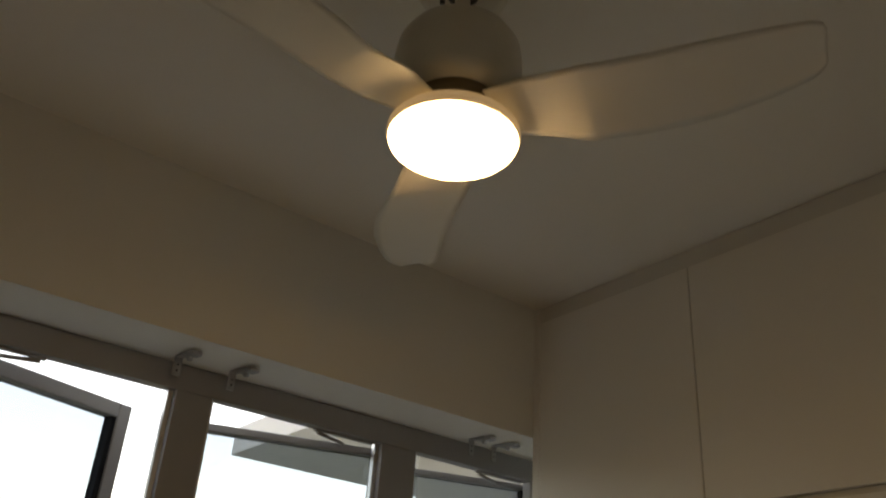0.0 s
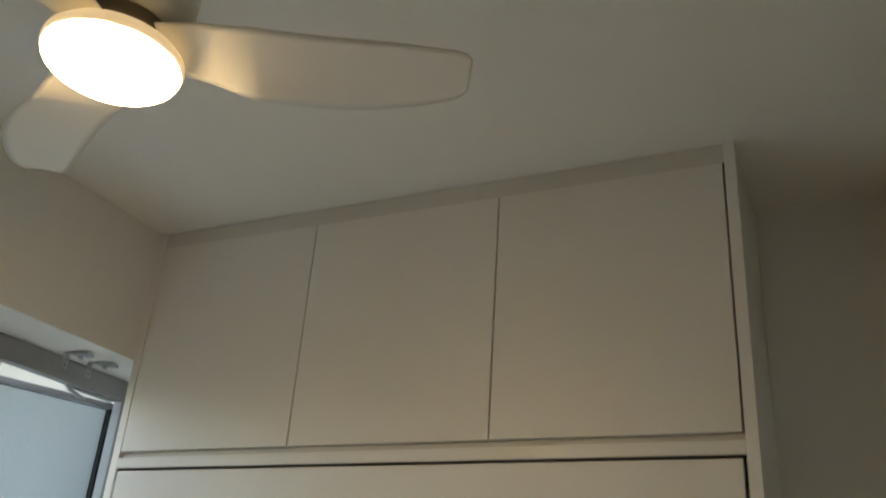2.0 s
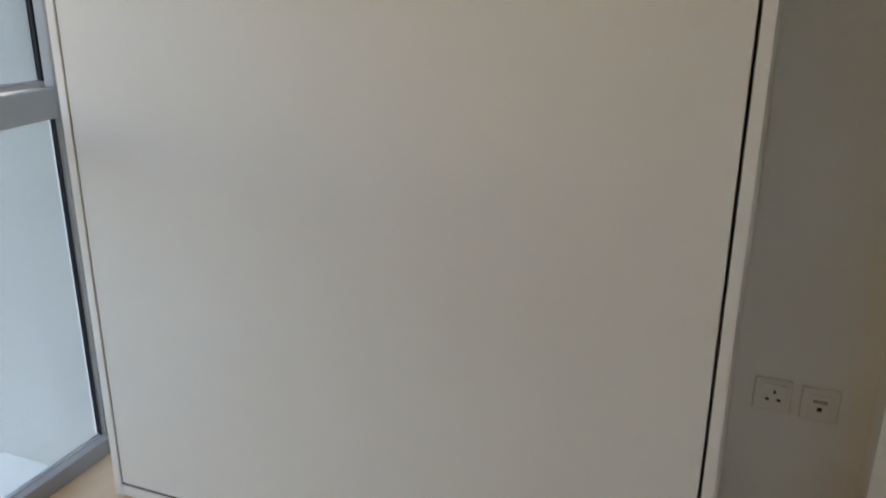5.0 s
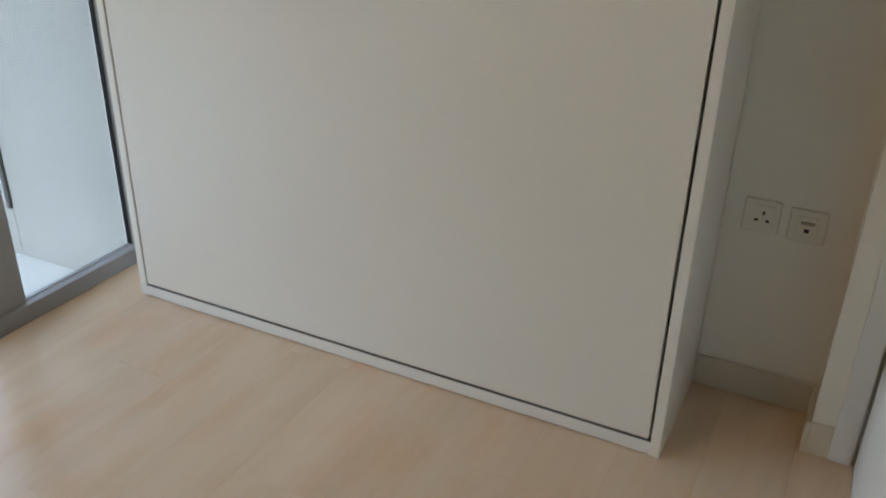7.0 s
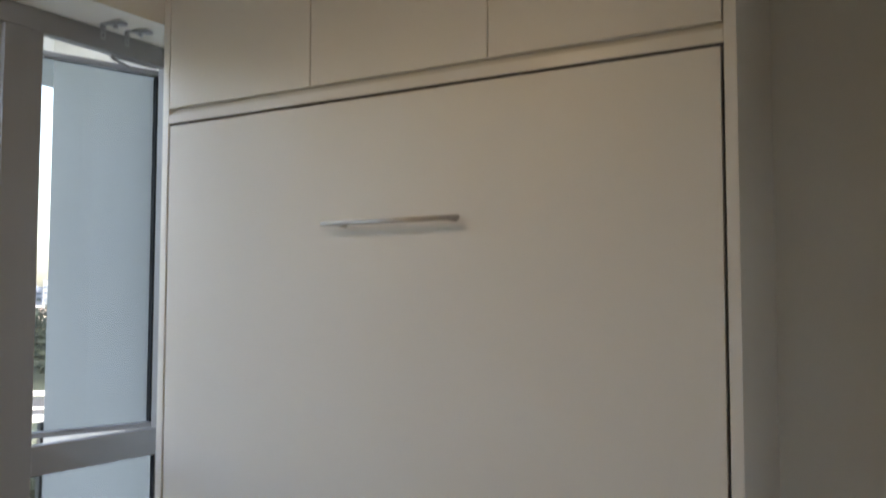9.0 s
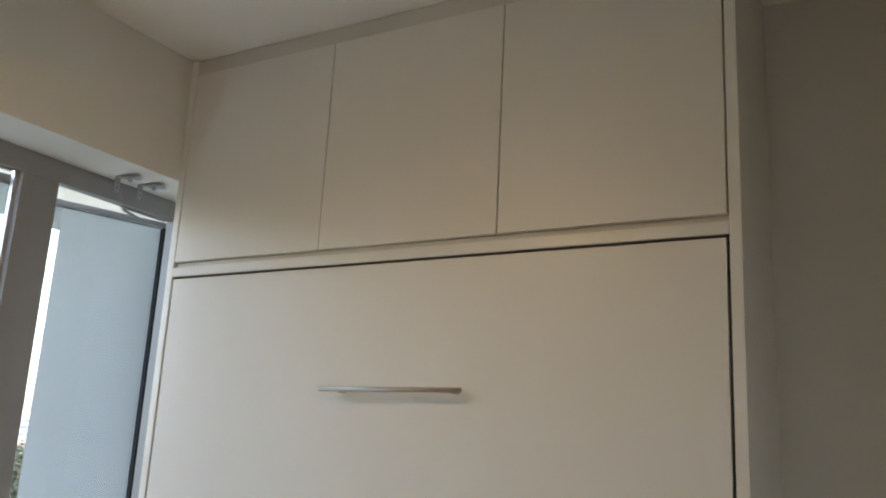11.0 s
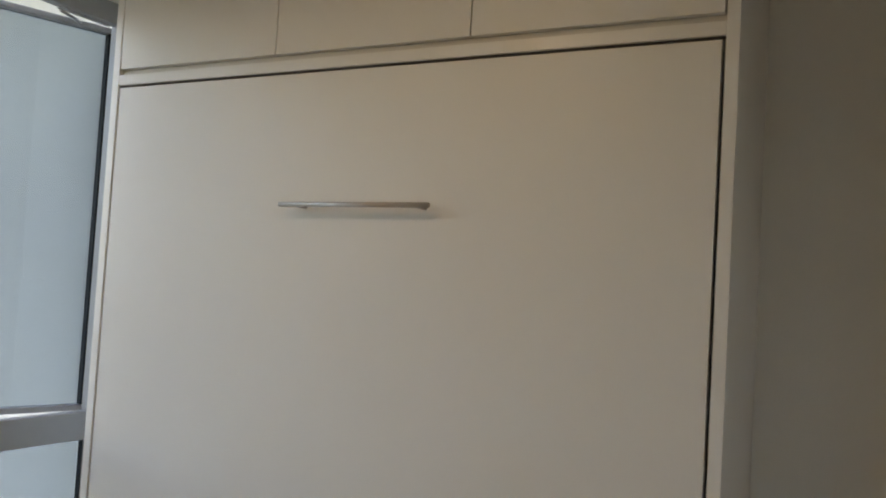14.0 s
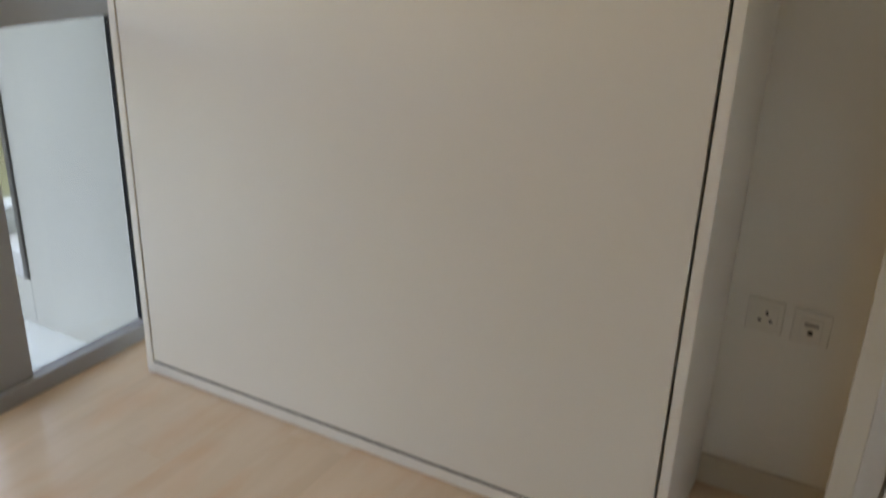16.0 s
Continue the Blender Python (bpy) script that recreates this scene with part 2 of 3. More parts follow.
def structure(name, bm, mat, label):
    return tagged(part(name, bm, mat), label, name.split("_")[0], kind="structure")


def thing(name, at, label, category, group=""):
    ob = new(name)
    ob.empty_display_size = 0.1
    ob.location = at
    return tagged(ob, label, category, group)


# ---- room shell ----
CEIL, SOFFIT, BACK = 2.775, 2.378, 0.373
floor = structure("floor", box((-0.25, -3.0, -0.12), (3.07, 1.62, -0.010)), SLAB, "pale maple laminate floor of long narrow boards")
floor["category"] = "floor"
structure("ceiling", box((-0.25, -3.12, CEIL), (3.07, 1.62, 2.93)), CEILING, "smooth cream-white painted flat ceiling")

bm = box((-0.25, -1.53, SOFFIT), (0, BACK, CEIL))
add_box(bm, (-0.25, -3.0, 0), (0, -1.53, CEIL))
add_box(bm, (-0.25, 0.19, 0), (-0.002, BACK, SOFFIT))
structure("wall_window", bm, PAINT, "cream painted wall with deep beam over full-height windows")
structure("wall_back", box((-0.25, BACK, 0), (1.96, 0.5, CEIL)), PAINT, "cream painted back wall with two socket plates")
bm = box((1.96, 0.205, 0), (2.066, 0.5, CEIL))
add_box(bm, (2.066, 0.205, 2.07), (2.89, 0.33, CEIL))
add_box(bm, (2.89, 0.205, 0), (2.95, 0.33, CEIL))
structure("wall_door", bm, PAINT, "cream painted wall pier beside the doorway")
structure("wall_right", box((2.95, -3.0, 0), (3.07, 1.5, CEIL)), PAINT, "plain cream painted side wall")
structure("wall_rear", box((-0.25, -3.12, 0), (3.07, -3.0, CEIL)), PAINT, "plain cream painted rear wall")
bm = box((1.96, 1.5, 0), (3.07, 1.62, CEIL))
add_box(bm, (1.86, 0.5, 0), (1.96, 1.62, CEIL))
structure("wall_hall", bm, PAINT, "plain cream painted hallway wall beyond the doorway")

bm = box((1.652, 0.361, 0), (1.948, 0.3725, 0.088), 0.002)
structure("baseboard_1", bm, SKIRT, "beige painted skirting board in the niche")
bm = box((1.948, 0.193, 0), (1.9597, 0.3725, 0.088), 0.002)
add_box(bm, (1.9598, 0.193, 0), (2.012, 0.2047, 0.088), 0.002)
structure("baseboard_2", bm, SKIRT, "beige painted skirting board round the wall pier")


# ---- windows ----
FX0, FX1, HEAD = -0.219, -0.185, 2.313


def sash(name_parent, width, height, z0, hinge, angle, side, w):
    """A casement leaf hinged on the upright at `hinge`; side -1 runs towards -y, +1 towards +y."""
    root = new("casement")
    root.parent = name_parent
    root.matrix_basis = Matrix.Translation(hinge) @ Matrix.Rotation(radians(angle) * side, 4, "Z")
    tagged(root, "grey aluminium casement standing ajar, pushed outwards")
    s = side
    d0, d1 = -0.045, -0.004

    def bar(y0, y1, za, zb, bev=0.003):
        return box((d0, min(s * y0, s * y1), za), (d1, max(s * y0, s * y1), zb), bev)

    part("stile", bar(0.0, w, z0, z0 + height), ALU, root)
    part("stile", bar(width - w, width, z0, z0 + height), ALU, root)
    part("rail", bar(w, width - w, z0, z0 + w), ALU, root)
    part("rail", bar(w, width - w, z0 + height - w, z0 + height), ALU, root)
    gas = bmesh.new()
    g = 0.010 if w < 0.028 else 0.014
    for y0, y1, za, zb in ((w, w + g, z0 + w, z0 + height - w), (width - w - g, width - w, z0 + w, z0 + height - w)):
        add_box(gas, (d0 + 0.008, min(s * y0, s * y1), za), (d1 - 0.006, max(s * y0, s * y1), zb))
    part("gasket", gas, GASKET, root)
    pane = part("pane", box((-0.028, min(s * w, s * (width - w)), z0 + w), (-0.022, max(s * w, s * (width - w)), z0 + height - w)), GLASS, root)
    pane.visible_shadow = False
    return root


def window(index, y0, y1, hinge_right, angle):
    w = thing("window_%d" % index, (0, 0, 0), "grey aluminium window, casement ajar over a fixed pane", "window")
    w["kind"] = "structure"
    zt, zm0, zm1, zb = HEAD, 1.071, 1.154, 0.056
    # rebates of the outer frame
    bm = bmesh.new()
    add_box(bm, (FX0, y0 - 0.004, zm1), (-0.204, y0 + 0.012, zt), 0.001)
    if index > 1:
        add_box(bm, (FX0, y1 - 0.012, zm1), (-0.204, y1 + 0.004, zt), 0.001)
    part("frame_stop", bm, REBATE_ALU, w)
    part("transom", box((FX0, y0, zm0), (FX1 - 0.001, y1, zm1), 0.002), ALU, w)
    gas = bmesh.new()
    g = 0.0035
    x0, x1 = -0.212, -0.196
    add_box(gas, (x0, y0, zb), (x1, y0 + g, zm0))
    add_box(gas, (x0, y1 - g, zb), (x1, y1, zm0))
    add_box(gas, (x0, y0 + g, zb), (x1, y1 - g, zb + g * 0.6))
    add_box(gas, (x0, y0 + g, zm0 - g * 0.5), (x1, y1 - g, zm0))
    part("glazing_bead", gas, ALU, w)
    part("gasket", box((-0.2125, y1 - 0.0065, zb + 0.003), (-0.1955, y1 - 0.0036, zm0 - 0.003)), GASKET, w, "black rubber glazing gasket")
    pane = part("pane", box((-0.208, y0 + 0.002, zb + 0.002), (-0.202, y1 - 0.002, zm0 - 0.002)), GLASS, w, "fixed lower pane of clear glass")
    pane.visible_shadow = False
    rail, top = ((0.017, 2.312), (0.020, 2.306), (0.036, 2.308))[index - 1]
    hinge = (-0.2165, y1 + 0.030 if hinge_right else y0 - 0.028, 0)
    sash(w, y1 - y0 + 0.038, top - zm1 + 0.004, zm1 - 0.004, hinge, angle, -1 if hinge_right else 1, rail)
    # friction stay at the head
    s = -1 if hinge_right else 1
    hy = y1 if hinge_right else y0
    bm = box((-0.214, min(hy + s * 0.02, hy + s * 0.2), zt - 0.006), (-0.200, max(hy + s * 0.02, hy + s * 0.2), zt - 0.001), 0.001)
    p, q = Vector((-0.207, hy + s * 0.19, zt - 0.010)), Vector((-0.25, hy + s * 0.085, zt - 0.010))
    add_rod(bm, p, q, 0.005, 8)
    part("stay_arm", bm, ALU, w, "grey metal friction stay")
    return w


bays = ((1, -0.268, 0.168, True, 17.5), (2, -0.884, -0.384, True, 18.0), (3, -1.47, -0.976, False, 20.0))
frame_1 = bmesh.new()
add_box(frame_1, (FX0, -1.53, HEAD), (FX1, 0.19, SOFFIT - 0.001), 0.002)
add_box(frame_1, (FX0, -1.53, 0.0), (-0.166, 0.19, 0.056), 0.003)
for ya, yb in ((-1.53, -1.47), (-0.976, -0.884), (-0.384, -0.268), (0.168, 0.19)):
    add_box(frame_1, (FX0, ya, 0.056), (FX1, yb, HEAD), 0.002)
structure("window_frame", frame_1, ALU, "grey powder-coated aluminium frame with wide mullions")["category"] = "window frame"
for bay in bays:
    window(*bay)


# ---- curtain brackets ----
def bracket():
    root = thing("curtain_bracket", (0, 0, 0), "zinc-plated curtain rail bracket fixed under the beam", "bracket", "curtain rail brackets")
    bm = box((-0.003, -0.010, -0.047), (0.0, 0.010, 0.0), 0.001)
    add_box(bm, (0.0, -0.010, -0.0035), (0.055, 0.010, 0.0), 0.001)
    part("arm", bm, ZINC, root)
    bm = bmesh.new()
    add_box(bm, (0.028, -0.016, -0.011), (0.084, 0.012, -0.004), 0.003)
    add_box(bm, (0.062, -0.018, -0.016), (0.088, 0.010, -0.009), 0.003)
    add_rod(bm, (0.05, 0.0, -0.02), (0.05, 0.0, -0.004), 0.007, 12)
    part("clip", bm, ZINC, root)
    bm = bmesh.new()
    add_rod(bm, (-0.001, 0, -0.034), (0.0012, 0, -0.034), 0.0026, 10)
    add_rod(bm, (-0.001, 0, -0.020), (0.0012, 0, -0.020), 0.002, 10)
    part("screw", bm, DARK, root)
    return root


first = bracket()
places = [(-0.145, -1.000), (-0.145, -0.861), (-0.145, -0.103), (-0.145, -0.017)]
first.matrix_basis = pose(places[0][0], places[0][1], 2.3775, 0, 0, 8)
for k, (x, y) in enumerate(places[1:]):
    copy_thing(first, pose(x, y, 2.3775, 0, 0, (14, 6, 12)[k]))


# ---- wall bed cabinet ----
def cabinet():
    root = thing("wall_bed_cabinet", (0, 0, 0), "white laminate fold-down wall bed with three overhead doors", "cabinet")
    X0, X1, T = 0.0, 1.65, 0.025
    part("side_panel", box((X0, 0, 0), (X0 + T, BACK - 0.001, CEIL - 0.002), 0.0012), EDGE, root)
    part("side_panel", box((X1 - T, 0, 0), (X1, BACK - 0.001, CEIL - 0.002), 0.0012), EDGE, root)
    part("bottom_rail", box((X0 + T, 0, 0.004), (X1 - T, 0.022, 0.0375), 0.0012), EDGE, root)
    # thin dark strips put the gap's shade round the bed front
    gap_shade = box((X0 + T, 0.003, 0.0376), (X1 - T, 0.020, 0.0400))
    add_box(gap_shade, (X0 + T, 0.006, 0.040), (X0 + T + 0.0015, 0.020, 2.077))
    add_box(gap_shade, (X1 - T - 0.0015, 0.006, 0.040), (X1 - T, 0.020, 2.077))
    add_box(gap_shade, (X0 + T, 0.006, 2.0755), (X1 - T, 0.020, 2.0775))
    part("gap_shade", gap_shade, DARK_STRIP, root, "dark strips put in for the shaded gap round the bed front")
    part("middle_rail", box((X0 + T, 0, 2.078), (X1 - T, BACK - 0.001, 2.105), 0.0012), EDGE, root)
    part("top_filler", box((X0 + T, 0.006, 2.7235), (X1 - T, 0.024, CEIL - 0.002), 0.001), SHADED_FILLER, root, "filler strip greyed for the shade above the doors")
    part("back_panel", box((X0 + T, BACK - 0.012, 0.0), (X1 - T, BACK - 0.001, CEIL - 0.002)), INNER, root)
    for x0, x1 in ((0.0268, 0.5584), (0.5616, 1.0883), (1.0917, 1.6205)):
        part("door", box((x0, 0.001, 2.122), (x1, 0.019, 2.722), 0.001), LAMINATE, root, "plain white overhead door")
    # the greyed front stands in for the shaded gap under the doors
    part("shelf", box((X0 + T, 0.016, 2.1055), (X1 - T, BACK - 0.013, 2.121)), SHADED_FILLER, root)
    panel = part("bed_panel", box((0.0297, 0.002, 0.0455), (1.6175, 0.027, 2.0705), 0.0015), LAMINATE, root, "large plain white fold-down bed front")
    part("bed_box", box((0.06, 0.028, 0.06), (1.58, 0.33, 2.05)), INNER, root)
    h = bmesh.new()
    add_rod(h, (0.629, -0.031, 1.751), (1.031, -0.031, 1.751), 0.006, 24, 0.0012)
    for x in (0.683, 1.004):
        add_rod(h, (x, -0.031, 1.748), (x, 0.0025, 1.748), 0.0045, 14)
    part("handle", h, STEEL, panel, "brushed steel bar handle on two posts")
    return root


cabinet()


# ---- ceiling fan with lamp ----
def ease(u, a, b):
    f = min(1.0, max(0.0, (u - a) / (b - a)))
    return f * f * (3 - 2 * f)


def fan(x, y):
    root = thing("ceiling_fan", (x, y, CEIL), "white three-blade ceiling fan with lit round lamp", "fan")

    def lathe(profile, steps=72):
        return add_lathe(bmesh.new(), [(r, z - CEIL) for r, z in profile], (0, 0), steps)

    part("canopy", lathe([(0.076, 2.7745), (0.080, 2.765), (0.080, 2.738), (0.074, 2.726), (0.060, 2.722), (0.0, 2.722)]), CREAM, root)
    part("ball_joint", lathe([(0.025, 2.7225), (0.025, 2.7195), (0.0, 2.7195)], 40), DARK, root, "dark hanger opening")
    part("downrod", lathe([(0.0125, 2.728), (0.0125, 2.640)], 28), CREAM, root)
    for a in (10, 190):
        bm = bmesh.new()
        c = (0.036 * math.cos(radians(a + 20)), 0.036 * math.sin(radians(a + 20)))
        add_lathe(bm, [(0.0045, 2.7215 - CEIL), (0.0045, 2.716 - CEIL), (0.0, 2.7155 - CEIL)], c, 14)
        part("screw", bm, DARK, root)
    part("motor_housing", lathe([(0.0, 2.645), (0.030, 2.644), (0.062, 2.638), (0.084, 2.625), (0.096, 2.604), (0.0995, 2.578), (0.0985, 2.52), (0.093, 2.503), (0.0, 2.500)]), CREAM, root)
    part("hub", lathe([(0.066, 2.5005), (0.066, 2.460), (0.0, 2.460)]), HUB, root)
    part("lamp_base", lathe([(0.0, 2.472), (0.060, 2.468), (0.090, 2.459), (0.0990, 2.449), (0.1002, 2.440), (0.0980, 2.4345), (0.0, 2.4345)]), RIM, root, "translucent cream rim, lamp light put in as a faint glow")
    lens = [(0.0970 * math.cos(a), 2.4340 - 0.032 * math.sin(a)) for a in [i * math.pi / 2 / 18 for i in range(19)]]
    lens[-1] = (0.0, lens[-1][1])
    part("lamp_lens", lathe(lens), GLOW, root, "glowing opal lens")
    lead = ((0.060, -0.046), (0.12, -0.056), (0.20, -0.057), (0.30, -0.048), (0.45, -0.044), (0.518, -0.045))
    trail = ((0.060, 0.040), (0.12, 0.060), (0.20, 0.076), (0.26, 0.088), (0.32, 0.095), (0.38, 0.092), (0.45, 0.076), (0.50, 0.056), (0.518, 0.044))
    for k in range(3):
        bm = bmesh.new()
        top, low = [], []
        n, m = 96, 10
        for i in range(n + 1):
            u = 0.060 + (0.518 - 0.060) * i / n
            uu = min(max(u, 0.060), 0.518)
            for (ua, va), (ub, vb) in zip(lead, lead[1:]):
                if ua <= uu <= ub:
                    v0 = va + (vb - va) * (uu - ua) / (ub - ua)
            for (ua, va), (ub, vb) in zip(trail, trail[1:]):
                if ua <= uu <= ub:
                    f = (uu - ua) / (ub - ua)
                    v1 = va + (vb - va) * f
            if u > 0.490:
                k2 = min(1, (u - 0.490) / 0.028)
                shrink = 0.018 * (1 - math.sqrt(max(0, 1 - k2 * k2)))
                v0, v1 = v0 + shrink, v1 - shrink
            # the pitch eases towards the root
            low_edge = 0.026 * (1 - ease(u, 0.12, 0.50))
            lift = 0.012 * (1 - ease(u, 0.12, 0.20))
            rt, rl = [], []
            for j in range(m + 1):
                v = v0 + (v1 - v0) * j / m
                s = (v - v0) / max(1e-6, v1 - v0)
                z = 2.506 - low_edge - 0.018 * (u / 0.518) ** 2 - (0.056 - low_edge - lift - 0.044 * max(0, (u - 0.2) / 0.318)) * s + 0.006 * math.sin(math.pi * s) - CEIL
                th = 0.0010 + 0.0026 * math.sin(math.pi * min(1, s * 1.05))
                rt.append(bm.verts.new((u, v, z + th)))
                rl.append(bm.verts.new((u, v, z - th)))
            top.append(rt)
            low.append(rl)
        for i in range(n):
            for j in range(m):
                bm.faces.new((top[i][j], top[i + 1][j], top[i + 1][j + 1], top[i][j + 1])).smooth = True
                bm.faces.new((low[i][j], low[i][j + 1], low[i + 1][j + 1], low[i + 1][j])).smooth = True
            bm.faces.new((top[i][0], low[i][0], low[i + 1][0], top[i + 1][0]))
            bm.faces.new((top[i][m], top[i + 1][m], low[i + 1][m], low[i][m]))
        for i in (0, n):
            for j in range(m):
                bm.faces.new((top[i][j], top[i][j + 1], low[i][j + 1], low[i][j]))
        bmesh.ops.recalc_face_normals(bm, faces=bm.faces[:])
        bm.transform(Matrix.Rotation(radians(30 + 120 * k), 4, "Z"))
        part("blade", bm, BLADE, root)
    return root


fan(0.912, -1.036)


# ---- sockets in the niche ----
def plate(root):
    part("plate", box((-0.043, -0.0075, -0.043), (0.043, -0.0005, 0.043), 0.004, 3), PLASTIC, root)


s1 = thing("power_socket", (1.7415, BACK, 0.517), "white square three-pin power socket on the wall", "socket")
plate(s1)
part("face", box((-0.030, -0.0105, -0.030), (0.030, -0.0080, 0.030), 0.001), PLASTIC, s1)
for x, z, w, h in ((0.004, 0.010, 0.0028, 0.0048), (-0.011, -0.010, 0.0045, 0.003), (0.015, -0.010, 0.0045, 0.003)):
    part("pin_hole", box((x - w, -0.0112, z - h), (x + w, -0.0100, z + h)), HOLE, s1)
part("switch_rocker", box((0.014, -0.0125, 0.018), (0.026, -0.0100, 0.029), 0.001), PLASTIC, s1)
s2 = thing("data_socket", (1.8475, BACK, 0.512), "white square wall plate with one data outlet", "socket")
plate(s2)
part("face", box((-0.024, -0.0105, -0.028), (0.024, -0.0080, 0.026), 0.001), PLASTIC, s2)
part("label_strip", box((-0.016, -0.0112, 0.006), (0.016, -0.0100, 0.014), 0.0003), INNER, s2)
part("shutter", box((-0.011, -0.0120, -0.016), (0.011, -0.0100, 0.004), 0.0008), PLASTIC, s2)
part("outlet", box((-0.0055, -0.0126, -0.014), (0.0055, -0.0115, -0.004)), HOLE, s2)


# ---- doorway ----
door = thing("door_1", (0, 0, 0), "white painted door standing wide open on its frame", "door")
door["kind"] = "structure"
bm = box((2.0125, 0.190, 0), (2.0655, 0.2045, 2.12), 0.002)
add_box(bm, (2.8905, 0.190, 0), (2.945, 0.2045, 2.12), 0.002)
add_box(bm, (2.0655, 0.190, 2.066), (2.8905, 0.2045, 2.12), 0.002)
part("architrave", bm, DOORPAINT, door)
bm = box((2.0665, 0.206, 0), (2.082, 0.328, 2.055), 0.001)
add_box(bm, (2.874, 0.206, 0), (2.8895, 0.328, 2.055), 0.001)
part("frame", bm, DOORPAINT, door)
leaf = part("leaf", box((2.072, -0.625, 0.008), (2.112, 0.180, 2.05), 0.002), DOORPAINT, door)
bm = bmesh.new()
add_rod(bm, (2.072, -0.565, 1.0), (2.030, -0.565, 1.0), 0.009, 16)
add_rod(bm, (2.034, -0.565, 1.0), (2.034, -0.450, 1.0), 0.008, 16, 0.002)
part("door_handle", bm, STEEL, leaf)


# ---- outside ledge ----
# Unseen building wall above, below and beside the room, added to shade the ledge.
bm = box((-0.25, -9.0, 2.935), (0.0, 9.0, 14.0))
add_box(bm, (-0.25, -9.0, -13.9), (0.0, 9.0, -0.31))
add_box(bm, (-0.25, -9.0, -0.305), (-0.003, -3.125, 2.93))
add_box(bm, (-0.25, 0.505, -0.305), (-0.003, 9.0, 2.93))
structure("facade", bm, RENDER, "pale rendered outer wall, unseen, added to shade the ledge")
bm = box((-1.80, -0.10, 2.60), (-0.25, 2.2, 2.72), 0.004)
structure("overhang", bm, WHITE, "pale rendered concrete overhang above the ledge")
structure("ledge", box((-1.86, -3.2, -0.30), (-0.25, 2.2, -0.155), 0.004), LEDGE, "pale painted concrete ledge outside the windows")
structure("kerb", box((-1.86, -3.2, -0.155), (-1.72, 2.2, -0.02), 0.008), SLAB, "low white kerb along the ledge edge")
bm = box((-0.82, 0.20, -0.155), (-0.25, 0.34, 2.60), 0.004)
add_box(bm, (-1.72, 0.20, -0.155), (-0.82, 0.34, 0.038), 0.004)
structure("wall_fin", bm, RENDER, "pale blue-white rough rendered wing wall with low upstand")
# dark strip along the lower part of the fin's free edge
part("edge_strip", box((-0.842, 0.19, 0.038), (-0.8205, 0.35, 1.12), 0.002), DARK_STRIP, bpy.data.objects["wall_fin"])

# ---- distance ----
structure("ground", box((-3000, -3000, -14.6), (3000, 3000, -14.0)), GRASS, "green grass far below the window")
VIEW = radians(56)
AHEAD = Vector((-math.sin(VIEW), math.cos(VIEW), 0))
SIDE = Vector((math.cos(VIEW), math.sin(VIEW), 0))


def far_place(d, s, z=-14.0):
    v = AHEAD * d + SIDE * s
    return Matrix.Translation((v.x, v.y, z)) @ Matrix.Rotation(VIEW, 4, "Z")


def at_far(ob, d, s, z=-14.0):
    ob.matrix_basis = far_place(d, s, z)
    return ob


road = at_far(structure("road", box((-80, 0, 0), (80, 26, 0.06)), ASPHALT, "dark asphalt road across the grass"), 122, 0)
for d, h in ((119, 0.9), (133, 0.35), (152, 0.8)):
    at_far(tagged(part("barrier", box((-80, 0, 0), (80, 0.5, h), 0.05), WHITE), "white concrete barrier beside the road", "barrier", "road barriers"), d, 0)


def far_tree(d, s, height, label):
    root = thing("tree", (0, 0, 0), label, "tree", "trees")
    at_far(root, d, s)
    bm = bmesh.new()
    geo = bmesh.ops.create_cone(bm, cap_ends=True, segments=8, radius1=0.35, radius2=0.12, depth=height * 0.7, matrix=Matrix.Translation((0, 0, height * 0.35)))
    for k in range(5):
        a = random.uniform(0, 6.28)
        z = height * random.uniform(0.35, 0.6)
        add_rod(bm, (0, 0, z), (math.cos(a) * height * 0.25, math.sin(a) * height * 0.25, z + height * 0.2), 0.09, 6)
    part("trunk", bm, BARK, root)
    verts, faces = [], []
    lobes = [(random.gauss(0, height * 0.17), random.gauss(0, height * 0.17), height * random.uniform(0.22, 0.86), height * random.uniform(0.13, 0.22)) for k in range(14)]
    for k in range(900):
        cx, cy, cz, r = random.choice(lobes)
        p = Vector((random.gauss(0, 1), random.gauss(0, 1), random.gauss(0, 1))).normalized() * r * random.uniform(0.6, 1.05) + Vector((cx, cy, cz))
        a = Vector((random.gauss(0, 1), random.gauss(0, 1), random.gauss(0, 1))).normalized() * random.uniform(0.25, 0.5)
        b = a.orthogonal().normalized() * random.uniform(0.2, 0.45)
        i = len(verts)
        verts += [p - a, p + b, p + a, p - b]
        faces.append((i, i + 1, i + 2, i + 3))
    me = bpy.data.meshes.new("crown")
    me.from_pydata([tuple(v) for v in verts], [], faces)
    me.materials.append(LEAVES)
    crown = new("crown", me)
    crown.parent = root
    return root


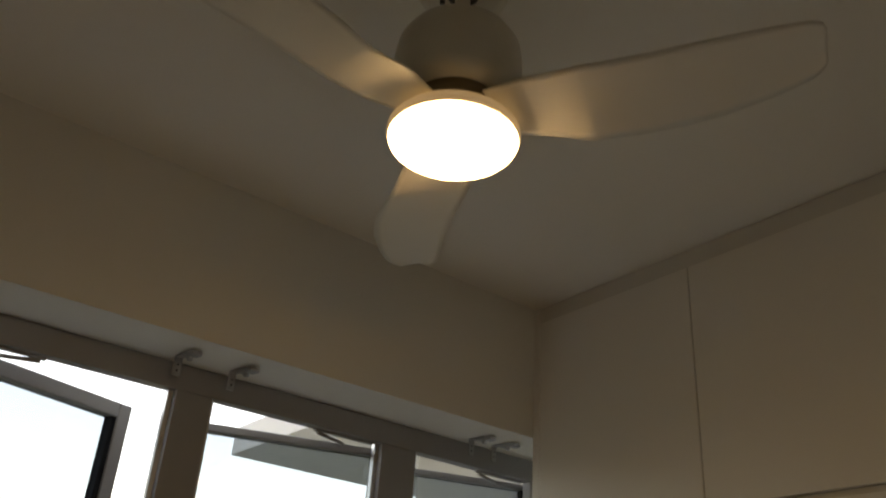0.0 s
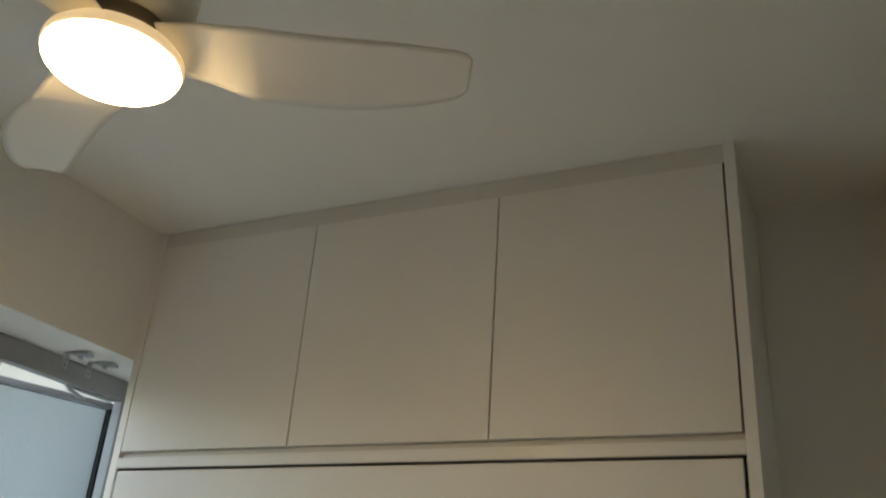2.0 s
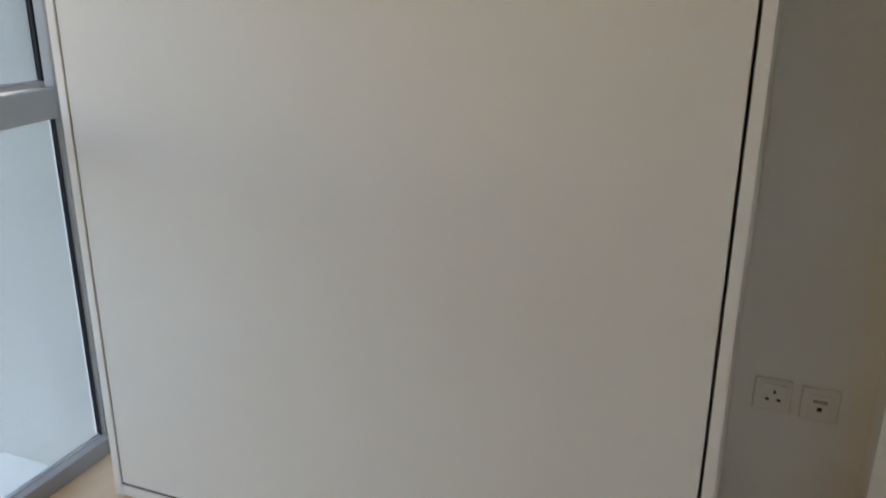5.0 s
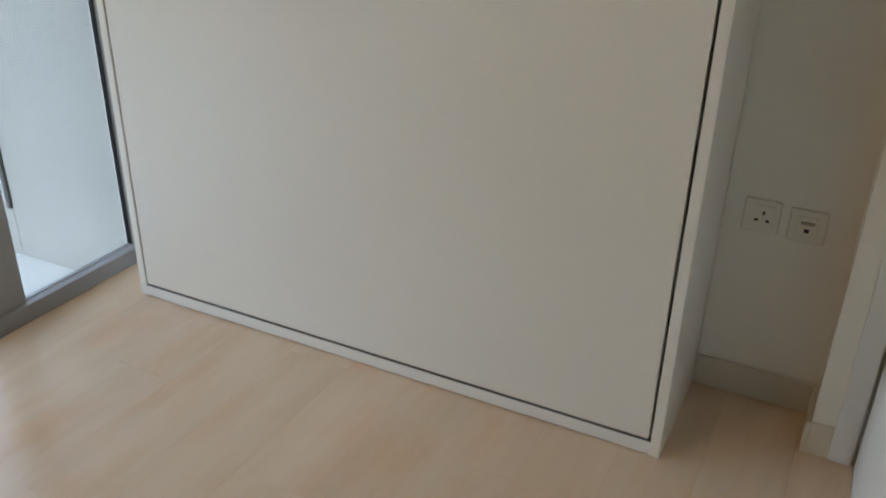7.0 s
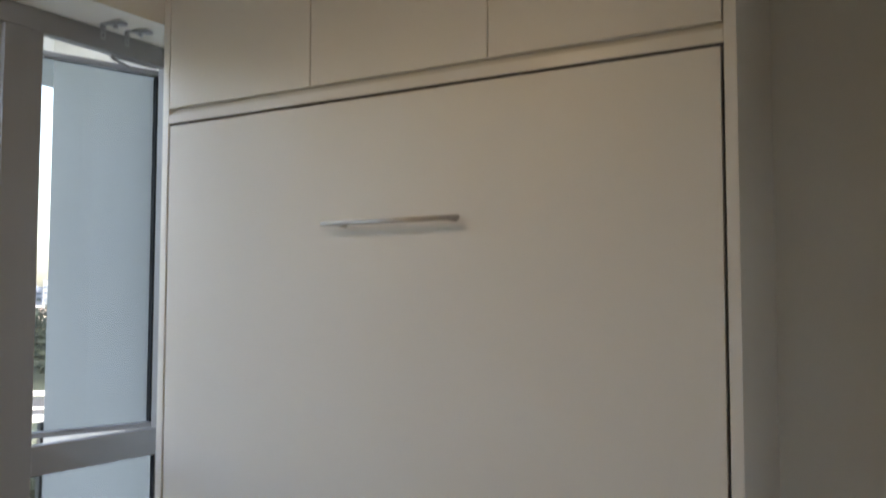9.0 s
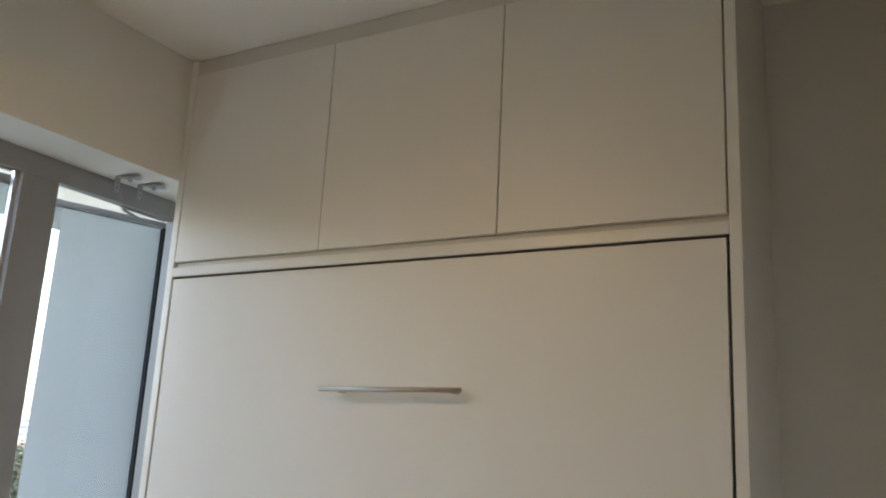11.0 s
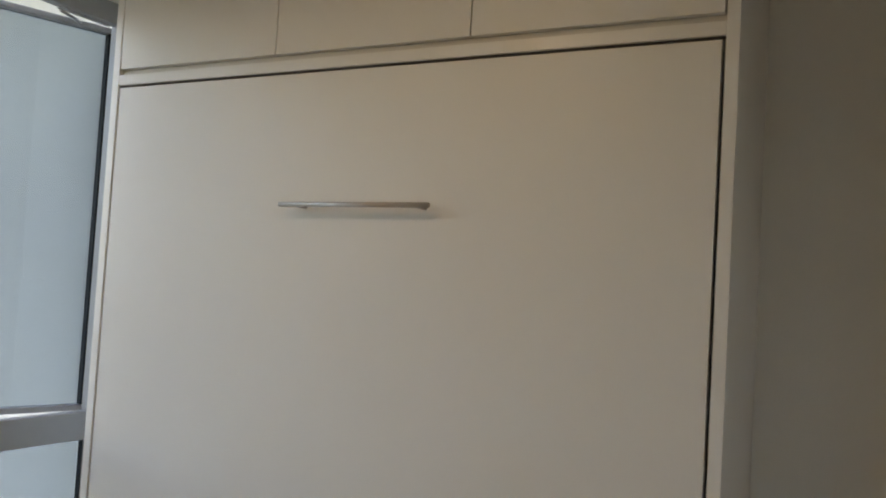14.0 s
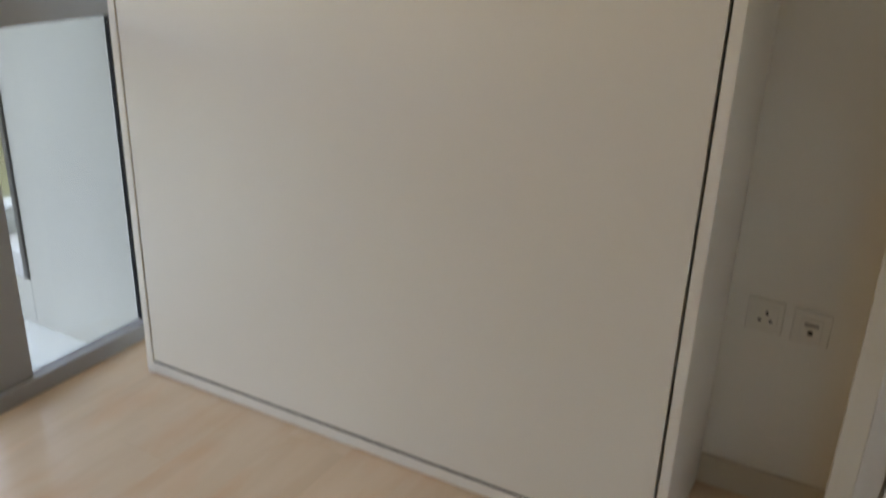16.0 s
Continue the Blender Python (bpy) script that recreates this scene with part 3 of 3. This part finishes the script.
for k in range(34):
    far_tree(random.uniform(165, 230), -34 + 68 * k / 33 + random.uniform(-1, 1), random.uniform(11.0, 14.6), "dark green broadleaf tree beyond the road")
for k in range(15):
    far_tree(random.uniform(58, 66), -17 + 34 * k / 14 + random.uniform(-0.5, 0.5), random.uniform(5.4, 6.6), "small dark green tree standing on the grass")


def tower(d, s, w, h, mat, label):
    root = thing("tower_block", (0, 0, 0), label, "building", "distant buildings")
    at_far(root, d, s)
    part("wall", box((-w / 2, 0, 0), (w / 2, w, h), 0.2), mat, root)
    n = int(h / 6)
    for k in range(n):
        z = 2 + k * 6.0
        part("window_band", box((-w / 2 + 1, -0.4, z), (w / 2 - 1, 0.3, z + 2.8)), TOWERGLASS, root)
    part("roof", box((-w / 3, w / 4, h), (w / 3, w * 0.75, h + 3), 0.2), mat, root)
    return root


tower(900, -44, 34, 32, TOWER, "grey distant tower block under a hazy sky")
tower(940, -12, 30, 28, TOWER, "grey distant tower block under a hazy sky")
tower(900, 22, 38, 34, TOWER, "grey distant tower block under a hazy sky")
tower(960, 58, 32, 30, TOWER, "grey distant tower block under a hazy sky")
low = thing("low_building", (0, 0, 0), "long low pink building behind the trees", "building")
at_far(low, 520, 0)
part("wall", box((-70, 0, 0), (70, 16, 11)), PINK, low)
part("roof", box((-71, -1, 11), (71, 17, 12)), WHITE, low)

# ---- floor boards ----
PW, PL = 0.192, 1.21
row = 0
shared = {}
x = -0.173
while x < 2.95:
    w = min(PW, 2.95 - x)
    y = -3.0 - (row * 0.47) % PL
    while y < BACK:
        a, b = max(y, -3.0), min(y + PL, BACK)
        if b - a > 0.02:
            key = (round(w, 3), round(b - a, 3))
            if key not in shared:
                bm = box((0.0001, 0.0001, -0.0095), (w - 0.0001, b - a - 0.0001, 0.0), 0.0002, 1)
                me = bpy.data.meshes.new("plank")
                bm.to_mesh(me)
                bm.free()
                me.materials.append(WOOD)
                shared[key] = me
            ob = new("plank", shared[key])
            ob.location = (x, a, 0)
            ob.parent = floor
        y += PL
    x += PW
    row += 1
